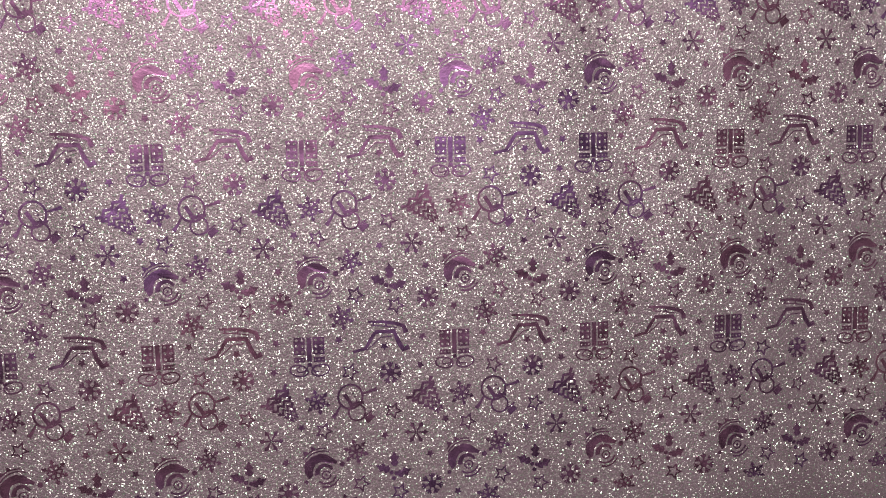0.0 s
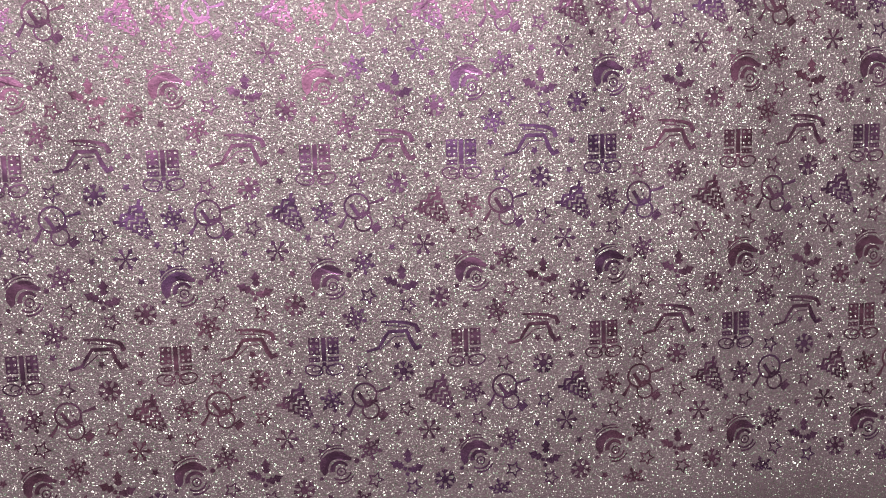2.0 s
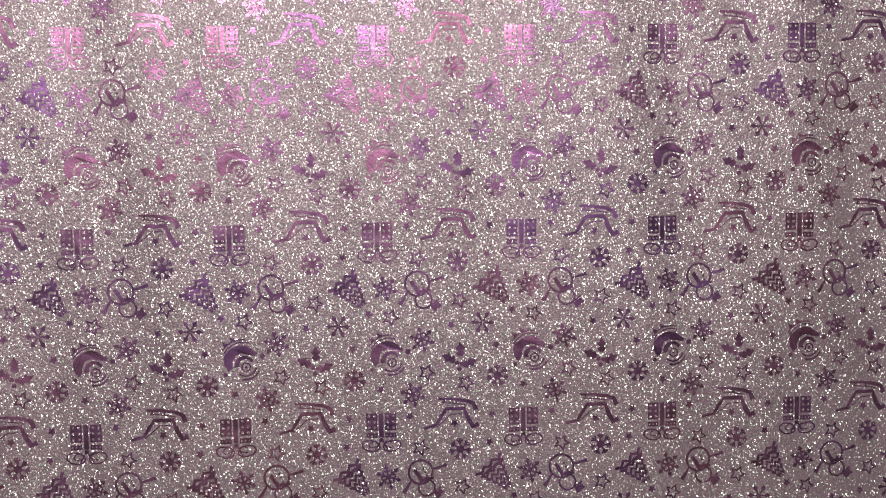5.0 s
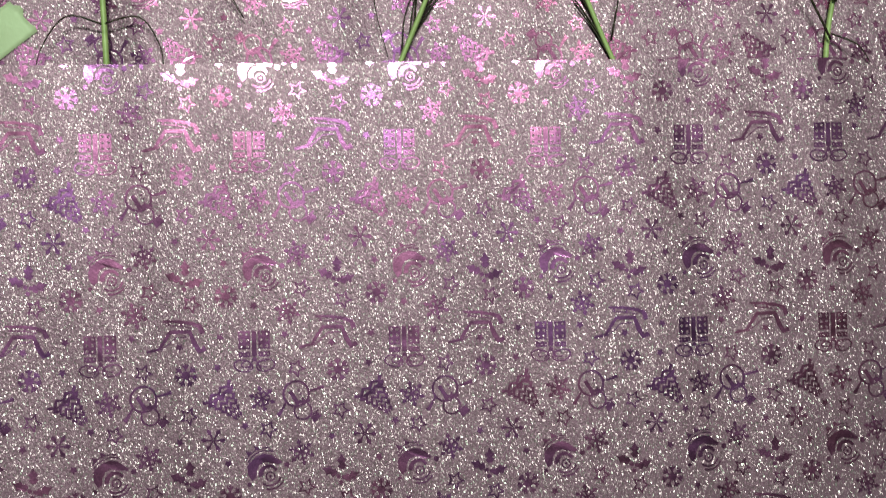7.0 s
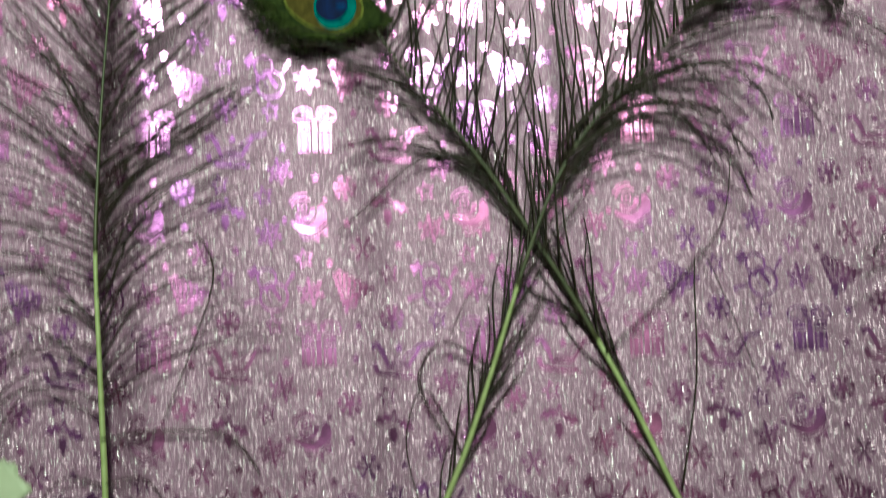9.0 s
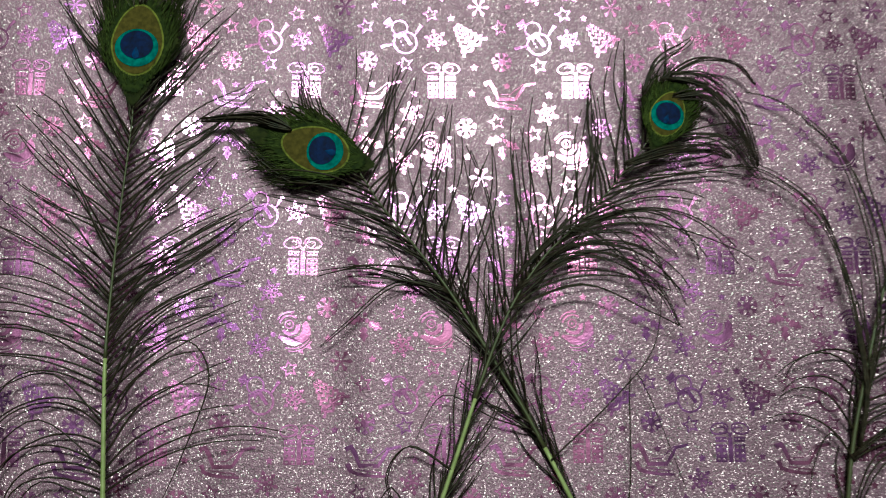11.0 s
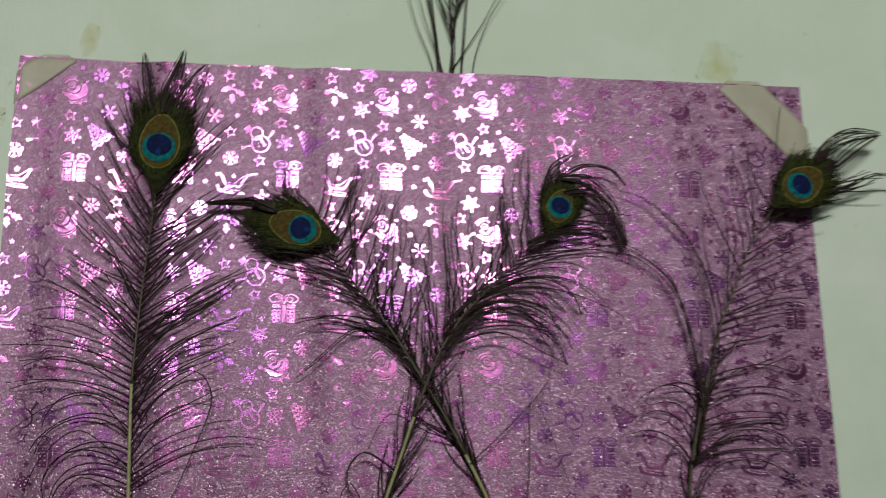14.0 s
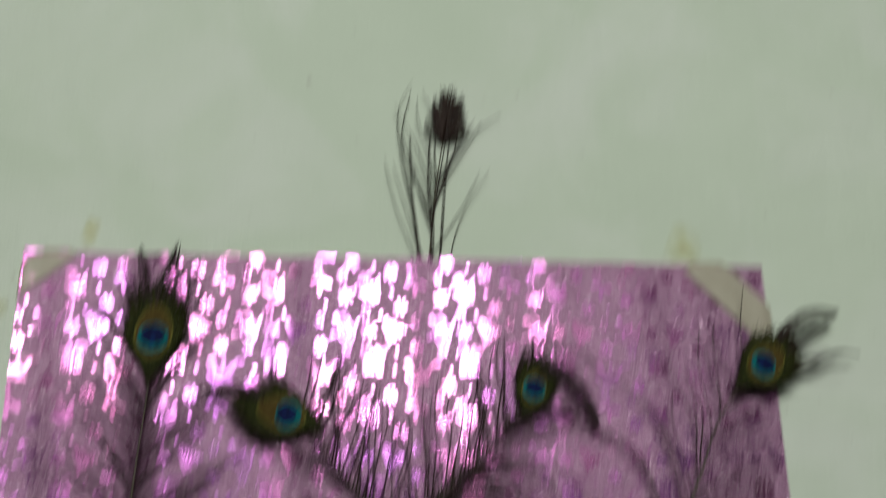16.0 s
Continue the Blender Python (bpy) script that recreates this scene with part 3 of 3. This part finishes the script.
def feather(label, stem, pale, thick, eye, barbs, extra=(), seed=1):
    """stem: (x, z, y) in mm from the cut end; pale: share of it that is bare quill; eye: (x, z, y, axis in degrees, half length, half width,
    drawn-out tip, dark heart's shift along the axis, size of heart); barbs: rows of (from, to, side, count, angle, angle, length, length, curl, curl)."""
    rng = random.Random(seed)
    root = tagged(new("peacock_feather"), label, "feather", "peacock feathers in the paper pocket")
    line = smooth_line([mm(*p) for p in stem], 8)
    root.location = line[0]
    bpy.context.view_layer.update()

    def own(name, bm, mat, lab=""):
        bmesh.ops.translate(bm, verts=bm.verts, vec=-line[0])
        bmesh.ops.recalc_face_normals(bm, faces=bm.faces)
        return finish(name, bm, mat, root, lab, True)

    cut = max(2, int(len(line) * pale))
    r_at = lambda i: thick * MM * (1 - 0.8 * i / len(line))
    bm = bmesh.new()
    tube(bm, line[: cut + 1], r_at(0), r_at(cut), 8)
    own("quill", bm, QUILL, "pale green bare quill")
    bm = bmesh.new()
    tube(bm, line[cut:], r_at(cut), r_at(len(line)), 6)
    own("rachis", bm, RACHIS)
    for s0, s1, side, count, a0, a1, l0, l1, c0, c1 in barbs:
        clump, count = 0, max(5, round(count * (0.82 if abs(a0) > 12 else 0.7)))
        for k in range(count):
            # barbs cling together in twos to fours, so that gaps open between them
            if clump == 0:
                clump = size = rng.choice((2, 3, 3, 4))
                lean, bend, reach = rng.gauss(0, 7), rng.uniform(0.65, 1.35), rng.uniform(0.82, 1.1)
            clump -= 1
            f = (k + rng.uniform(0.2, 0.8)) / count
            at = (s0 + (s1 - s0) * f) * (len(line) - 1)
            i = min(len(line) - 2, int(at))
            p = line[i].lerp(line[i + 1], at - i)
            t = line[i + 1] - line[i]
            base = math.atan2(t.z, t.x)
            ang = base + side * radians(a0 + (a1 - a0) * f + lean + (size / 2 - clump) * 1.8 + rng.gauss(0, 1.6))
            length = (l0 + (l1 - l0) * f) * MM * reach * rng.uniform(0.88, 1.06)
            curl = side * radians(c0 + (c1 - c0) * f) * bend * rng.uniform(0.9, 1.1)
            pts = barb_line(p, ang, length, curl, rng.uniform(-0.004, 0.010) if at < 0.8 * len(line) and abs(a0) > 12 else rng.uniform(-0.006, -0.002), rng)
            bm = bmesh.new()
            tube(bm, pts, 0.00066, 0.00027, 3)
            own("barb", bm, BARB)
    for count, spread, pts in extra:
        for k in range(count):
            lo, hi = rng.uniform(-1, 1) * spread, rng.uniform(-1, 1) * spread
            part_way = [0.3 + 0.7 * math.sin(math.pi * i / (len(pts) - 1)) for i in range(len(pts))]
            jig = [mm(x + lo * f, z + hi * f, y - 0.15 * k) for f, (x, z, y) in zip(part_way, pts)]
            bm = bmesh.new()
            tube(bm, smooth_line(jig, 5), 0.00054, 0.00019, 3)
            own("barb", bm, BARB)
    if eye:
        x, z, y, axis, long, wide, tip, shift, heart = eye
        c, ax = mm(x, z, y), radians(axis)
        ahead = Vector((math.cos(ax), 0, math.sin(ax)))
        bm = bmesh.new()
        drop(bm, c + ahead * long * 0.1 * MM, ax, long * 1.45 * MM, wide * 1.5 * MM, c.y, tip, 0.001, 1, rng, 160, 0.62)
        own("vane", bm, VANE, "dark bronze-green vane with ragged edge")
        # short barbs that fringe the vane and run on to its point
        bm = bmesh.new()
        for k in range(300):
            t = rng.uniform(-2.9, 2.9)
            side = 1 if t > 0 else -1
            a, b = long * rng.uniform(0.9, 1.2) * math.cos(t), wide * rng.uniform(1.0, 1.35) * math.sin(t)
            p = c + Vector((a * math.cos(ax) - b * math.sin(ax), 0, a * math.sin(ax) + b * math.cos(ax))) * MM
            p.y = c.y + rng.uniform(0.0004, 0.0016)
            pts = barb_line(p, ax + side * rng.uniform(0.15, 0.75), long * MM * rng.uniform(0.6, 1.3), -side * rng.uniform(0.1, 0.8), 0.0, rng, 8)
            tube(bm, pts, 0.0004, 0.00014, 3)
        own("fringe", bm, VANE, "fine dark fringe of barbs")["kind"] = "stuff"
        # glossy strands that lie over the vane round the eye
        bm = bmesh.new()
        for k in range(190):
            t = rng.uniform(-math.pi, math.pi)
            side = 1 if t > 0 else -1
            r = rng.uniform(1.02, 1.3)
            a, b = long * r * math.cos(t), wide * r * math.sin(t)
            p = c + Vector((a * math.cos(ax) - b * math.sin(ax), 0, a * math.sin(ax) + b * math.cos(ax))) * MM
            p.y = c.y - 0.0013
            pts = barb_line(p, ax + side * rng.uniform(0.15, 0.6), long * MM * rng.uniform(0.3, 0.7), -side * rng.uniform(0.0, 0.5), 0.0, rng, 6)
            tube(bm, pts, 0.00028, 0.0001, 3)
        own("strand", bm, STRAND, "fine green strands over the vane")["kind"] = "stuff"
        for name, mat, lo, wi, sh, lift, top, low, lab in (
                ("green_halo", HALO, 1.24, 1.25, 0.0, 1.1, 0.3, 0.4, "soft olive-green halo"),
                ("gold_ring", RING, 1.0, 1.0, 0.0, 1.4, 0.12, 0.0, "thin gold-green oval ring"),
                ("bronze_oval", BRONZE, 0.945, 0.93, 0.0, 1.7, 0.12, 0.0, "bronze-brown oval"),
                ("teal_patch", TEAL, heart / long, heart / wide * 1.08, shift, 2.1, 0.0, 0.0, "shimmering teal patch"),
                ("blue_heart", BLUE, heart / long * 0.74, heart / wide * 0.82, shift + 0.08, 2.5, 0.0, 0.0, "deep blue heart"),
                ("blue_notch", NOTCH, heart / long * 0.26, heart / wide * 0.18, shift - 0.36 * heart / long, 2.9, 0.5, 0.0, "small bright blue notch")):
            bm = bmesh.new()
            drop(bm, c + ahead * long * sh * MM, ax, long * lo * MM, wide * wi * MM, c.y - lift * MM, top, 0.0003, name == "green_halo", rng, 120 if name == "green_halo" else 36, low)
            own(name, bm, mat, lab)
    return root


feather("tall straight peacock feather with bright eye and drooping barbs",
        [(-80, -330, -8), (-81, -236, -9), (-82, -200, -10), (-83, -170, -11), (-84, -133, -12), (-83, -102, -12), (-81, -67, -12), (-78, -27, -12), (-77, 10, -12)],
        0.50, 1.5, (-76.5, 14.5, -13, 87, 17, 12.3, 0.45, -0.2, 9.3),
        [(0.60, 0.94, 1, 38, 50, 34, 68, 62, 14, -10), (0.60, 0.94, -1, 38, 48, 34, 68, 62, 14, -10),
         (0.45, 0.62, 1, 13, 50, 46, 78, 72, 70, 25), (0.45, 0.62, -1, 18, 40, 42, 76, 70, 45, 15),
         (0.28, 0.46, 1, 8, 62, 50, 76, 80, 115, 95), (0.28, 0.46, -1, 11, 42, 36, 72, 80, 62, 45),
         (0.90, 1.0, 1, 22, 30, 20, 64, 58, -10, -14), (0.90, 1.0, -1, 22, 30, 20, 64, 58, -10, -14)],
        [(2, 1, [(-82, -205, -11), (-60, -203, -13), (-34, -205, -12), (-22, -220, -8)]), (1, 1, [(-82, -222, -10), (-96, -219, -12), (-108, -234, -10), (-111, -250, -8)]),
         (1, 1, [(-81, -222, -10), (-66, -220, -12), (-58, -232, -10), (-57, -245, -8)]),
         (2, 1, [(-84, -150, -12), (-52, -125, -14), (-38, -140, -12), (-48, -172, -9), (-60, -200, -8)]),
         (2, 2, [(-84, -160, -12), (-104, -140, -14), (-128, -146, -12), (-150, -160, -9)]), (1, 1, [(-83, -180, -11), (-110, -160, -14), (-132, -178, -12), (-142, -205, -8)]),
         (1, 1, [(-83, -196, -11), (-108, -186, -13), (-124, -206, -11), (-134, -230, -8)]),
         (18, 5, [(-75, 34, -13), (-73, 46, -14), (-69, 58, -13), (-65, 76, -11)]), (9, 5, [(-80, 32, -13), (-84, 44, -14), (-87, 58, -13), (-90, 74, -10)]),
         (8, 5, [(-71, 32, -13), (-63, 46, -14), (-56, 58, -13), (-51, 68, -10)])], 3)
feather("peacock feather leaning across another with pointed dark tip",
        [(180, -320, -6), (143, -244, -5.3), (124, -201, -7), (102, -158, -9), (87, -133, -10), (68, -103, -11), (53, -83, -11), (37, -63, -11), (24, -44, -12), (11, -36, -12)],
        0.30, 1.3, (7.5, -37.5, -13, 164, 15.5, 11, 0.6, -0.26, 8.4),
        [(0.50, 0.94, -1, 36, 42, 66, 84, 52, -6, -14), (0.50, 0.96, 1, 30, 22, 24, 62, 58, 24, 30),
         (0.22, 0.56, -1, 24, 6, 10, 52, 62, 8, 5), (0.22, 0.56, 1, 18, 6, 9, 40, 52, 4, 10), (0.24, 0.50, -1, 8, 20, 30, 55, 60, 12, 8), (0.10, 0.34, -1, 12, 4, 8, 36, 46, 3, 6), (0.10, 0.34, 1, 12, 4, 8, 36, 46, 3, 6),
         (0.92, 1.0, -1, 14, 30, 20, 46, 44, 24, 30)],
        [(2, 1, [(68, -103, -11), (44, -100, -13), (22, -118, -12), (10, -128, -9)]), (1, 2, [(112, -178, -10), (140, -150, -14), (158, -128, -14), (165, -100, -10)]),
         (1, 2, [(140, -232, -9), (148, -190, -14), (152, -140, -12), (172, -190, -9)]), (1, 1, [(104, -165, -10), (86, -160, -13), (64, -150, -14), (52, -170, -10)]),
         (24, 3.5, [(-5, -28, -13.5), (-12, -25, -14), (-22, -22, -13), (-46, -23, -11)]), (10, 4, [(14, -49, -12), (0, -51, -12.5), (-12, -47, -12), (-34, -27, -11)])], 5)
feather("peacock feather crossing another, dark tip curled over",
        [(10, -322, -9), (45, -241, -8.5), (58, -211, -11), (70, -178, -13), (82, -143, -15), (95, -112, -16), (111, -88, -15), (132, -68, -14), (149, -48, -13), (168, -24, -13)],
        0.42, 1.3, (170.5, -20.5, -14, 68, 11, 8.2, 0.2, -0.05, 7.2),
        [(0.52, 0.97, 1, 38, 30, 42, 84, 56, 2, -6), (0.54, 0.76, -1, 22, 16, 22, 90, 82, 118, 95),
         (0.76, 0.96, -1, 14, 26, 26, 62, 54, 46, 18), (0.20, 0.60, 1, 22, 5, 9, 44, 58, 5, 8),
         (0.20, 0.60, -1, 22, 5, 9, 46, 60, 8, 14), (0.10, 0.32, 1, 14, 4, 8, 36, 46, 3, 6), (0.10, 0.32, -1, 14, 4, 8, 36, 46, 3, 6)],
        [(4, 3, [(98, -98, -16), (124, -75, -19), (148, -88, -18), (160, -108, -15)]), (4, 3, [(97, -104, -16), (128, -88, -19), (158, -100, -18), (171, -120, -15)]),
         (4, 3, [(95, -112, -16), (128, -100, -19), (158, -112, -18), (173, -120, -15)]), (3, 3, [(102, -92, -16), (137, -63, -19), (163, -80, -17), (172, -88, -14)]),
         (16, 4, [(172, -2, -15), (188, -4, -16), (203, -18, -15), (213, -43, -11)]), (9, 4, [(174, -12, -15), (190, -12, -17), (203, -26, -15), (212, -45, -11)]),
         (5, 2, [(168, -4, -15), (186, 6, -16), (204, 5, -14), (214, -4, -11)]), (5, 3, [(160, -10, -14), (168, 6, -15), (180, 14, -14), (186, 20, -11)]),
         (4, 2, [(176, -30, -14), (195, -32, -16), (208, -44, -13), (216, -52, -10)]), (10, 3, [(150, -44, -13), (168, -38, -14), (188, -36, -13), (200, -40, -11)]),
         (1, 1, [(56, -215, -11), (42, -190, -15), (34, -210, -12), (40, -238, -9)]), (2, 1, [(68, -182, -13), (50, -172, -16), (40, -186, -13), (48, -206, -9)])], 7)
feather("peacock feather with eye overhanging the paper edge",
        [(236, -325, -5), (239, -242, -5.2), (243, -208, -7), (248, -173, -9), (257, -137, -11), (269, -97, -12), (280, -72, -13), (291, -46, -14), (308, -20, -16), (327, -3, -18)],
        0.26, 1.4, (328, -3, -19, 35, 14.5, 11.5, 0.4, -0.15, 8.2),
        [(0.56, 0.95, 1, 11, 30, 46, 72, 64, 6, -4), (0.56, 0.95, -1, 12, 32, 30, 62, 56, 26, -12), (0.2, 0.5, 1, 9, 5, 9, 40, 50, 6, 10),
         (0.44, 0.60, -1, 8, 38, 34, 62, 66, 34, 10), (0.30, 0.46, -1, 10, 44, 40, 64, 80, 70, 60), (0.2, 0.5, -1, 9, 5, 9, 40, 50, 6, 10),
         (0.30, 0.46, 1, 5, 50, 60, 40, 44, 90, 110), (0.95, 1.0, -1, 12, 20, 40, 56, 68, -14, -24)],
        [(4, 3, [(250, -173, -11), (254, -146, -13), (249, -105, -14), (239, -68, -14), (216, -47, -12), (201, -44, -10)]),
         (2, 2, [(251, -168, -11), (256, -140, -13), (252, -108, -14), (240, -72, -14), (220, -52, -12), (206, -48, -10)]),
         (2, 2, [(254, -154, -11), (263, -113, -13), (260, -72, -14), (248, -34, -13), (226, -13, -12), (210, -7, -10)]),
         (2, 2, [(256, -150, -11), (266, -112, -13), (264, -74, -14), (253, -40, -13), (236, -22, -12)]),
         (1, 1, [(248, -180, -10), (236, -168, -13), (228, -184, -10), (226, -205, -8)]), (3, 3, [(242, -215, -9), (258, -180, -14), (290, -176, -13), (318, -192, -8)]),
         (3, 3, [(247, -178, -10), (276, -160, -15), (304, -164, -13), (318, -182, -8)]), (2, 1, [(240, -232, -9), (228, -212, -13), (222, -206, -10)]),
         (2, 1, [(240, -230, -9), (250, -236, -12), (258, -243, -9)]), (18, 6, [(338, 12, -18.5), (350, 25, -21), (364, 32, -20), (385, 34, -17)]),
         (12, 5, [(344, 5, -18.5), (354, 13, -21), (368, 24, -20), (384, 33, -17)]), (4, 2, [(332, -10, -19), (356, -4, -20), (378, 6, -18), (398, 5, -15)])], 9)

# the feather tucked behind the sheet: only its thin top shows
feather("thin peacock feather tip rising behind the paper sheet",
        [(98, 20, -1.2), (104, 76, -1.3), (108, 119, -3), (113, 154, -4), (118, 186, -5)],
        0.05, 0.8, None,
        [(0.30, 0.62, 1, 7, 14, 18, 80, 74, -6, 4), (0.30, 0.62, -1, 8, 10, 20, 86, 70, 4, 14), (0.80, 1.0, 1, 90, 75, 5, 18, 20, -50, 5),
         (0.80, 1.0, -1, 100, 75, 5, 20, 22, -40, 5)],
        [(1, 1, [(94, 60, -1.5), (91, 78, -3), (80, 108, -5), (72, 146, -7)]), (2, 1, [(96, 60, -1.5), (94, 90, -4), (89, 125, -6), (84, 165, -7), (91, 200, -6)]),
         (2, 2, [(99, 60, -1.5), (97, 90, -4), (93, 125, -6), (91, 168, -7)]), (3, 2, [(105, 60, -1.5), (106, 95, -4), (104, 130, -6), (105, 165, -6)]),
         (2, 2, [(110, 60, -1.5), (112, 90, -4), (115, 130, -6), (119, 165, -6)]), (1, 1, [(118, 60, -1.5), (121, 85, -4), (131, 112, -7), (147, 138, -8)]),
         (1, 1, [(100, 66, -1.5), (92, 110, -4), (84, 150, -6), (82, 185, -7), (92, 208, -6)]), (1, 1, [(106, 76, -2), (126, 108, -5), (140, 137, -8)]),
         (1, 1, [(100, 70, -2), (88, 104, -5), (78, 142, -8)])], 11)

# ---- tape and the traces of older tape ----


def strip(name, a, b, wide, surface, mat, lift, seed, torn=1.2, trim=False):
    """A strip of tape from a to b in mm, laid over the surface, with torn ends."""
    rng = random.Random(seed)
    bm = bmesh.new()
    d = Vector((b[0] - a[0], b[1] - a[1])).normalized()
    n = Vector((-d.y, d.x))
    length = math.hypot(b[0] - a[0], b[1] - a[1])
    rows = []
    for i in range(25):
        row = []
        for j in range(9):
            s, t = length * i / 24, wide * (j / 8 - 0.5)
            if i in (0, 24):
                s += rng.uniform(-torn, torn)
            x, z = a[0] + d.x * s + n.x * t, a[1] + d.y * s + n.y * t
            if trim:
                x, z = min(max(x, LEFT / MM - 2), RIGHT / MM + 3), min(z, TOP / MM + 3)
            p = surface(x * MM, z * MM)
            row.append(bm.verts.new(p + Vector((0, -lift * MM, 0))))
        rows.append(row)
    for r, s in zip(rows, rows[1:]):
        for j in range(8):
            bm.faces.new((r[j], r[j + 1], s[j + 1], s[j]))
    bmesh.ops.recalc_face_normals(bm, faces=bm.faces)
    if sum(f.normal.y for f in bm.faces) > 0:
        bmesh.ops.reverse_faces(bm, faces=bm.faces)
    bmesh.ops.solidify(bm, geom=bm.faces[:], thickness=0.00012)
    return finish(name, bm, mat, smooth=True)


def over_both(x, z):
    """The sheet where there is one, the wall beyond it."""
    inside = min(x - LEFT, RIGHT - x, TOP - z)
    k = min(1.0, max(0.0, (inside + 0.004) / 0.006))
    y = -0.0006 + (back_surface(min(max(x, LEFT), RIGHT), min(z, TOP)).y - 0.0003 + 0.0006) * k
    return Vector((x, y, BASE + z))


def on_wall(x, z):
    return Vector((x, 0, BASE + z))


for k, (a, b, wide, lab) in enumerate((
        ((-173, 45.5), (-138, 76.5), 17.5, "cream masking tape strip across upper paper corner"),
        ((293, 77), (346, 22), 26, "cream masking tape strip across upper paper corner"),
        ((-116, -217), (-180, -266), 17, "cream masking tape strip across lower paper corner"),
        ((322, -229), (352, -268), 17, "cream masking tape strip across lower paper corner"))):
    tagged(strip("masking_tape", a, b, wide, over_both, TAPE, 0.5, k, trim=k < 2), lab, "tape", "tape strips on the paper corners")
for k, (a, b, wide) in enumerate((((-130, 76), (-122, 98), 12), ((-194, 31), (-172, 35), 14), ((281, 72), (292, 100), 26), ((344, 6), (368, -2), 12))):
    tagged(strip("glue_stain", a, b, wide, on_wall, STAIN, 0.3, 20 + k, 4), "faint yellow stain of old glue on wall", "stain", "glue stains on the wall")

# ---- the print on both sheets ----
print_motifs(back_sheet, back_surface, (0.001, 0.0005), False, LEFT, RIGHT, -0.30, TOP)
print_motifs(pocket, front_surface, (-0.0206, -0.3640), True, LEFT - 0.002, RIGHT - 0.004, FOOT + 0.04, EDGE)
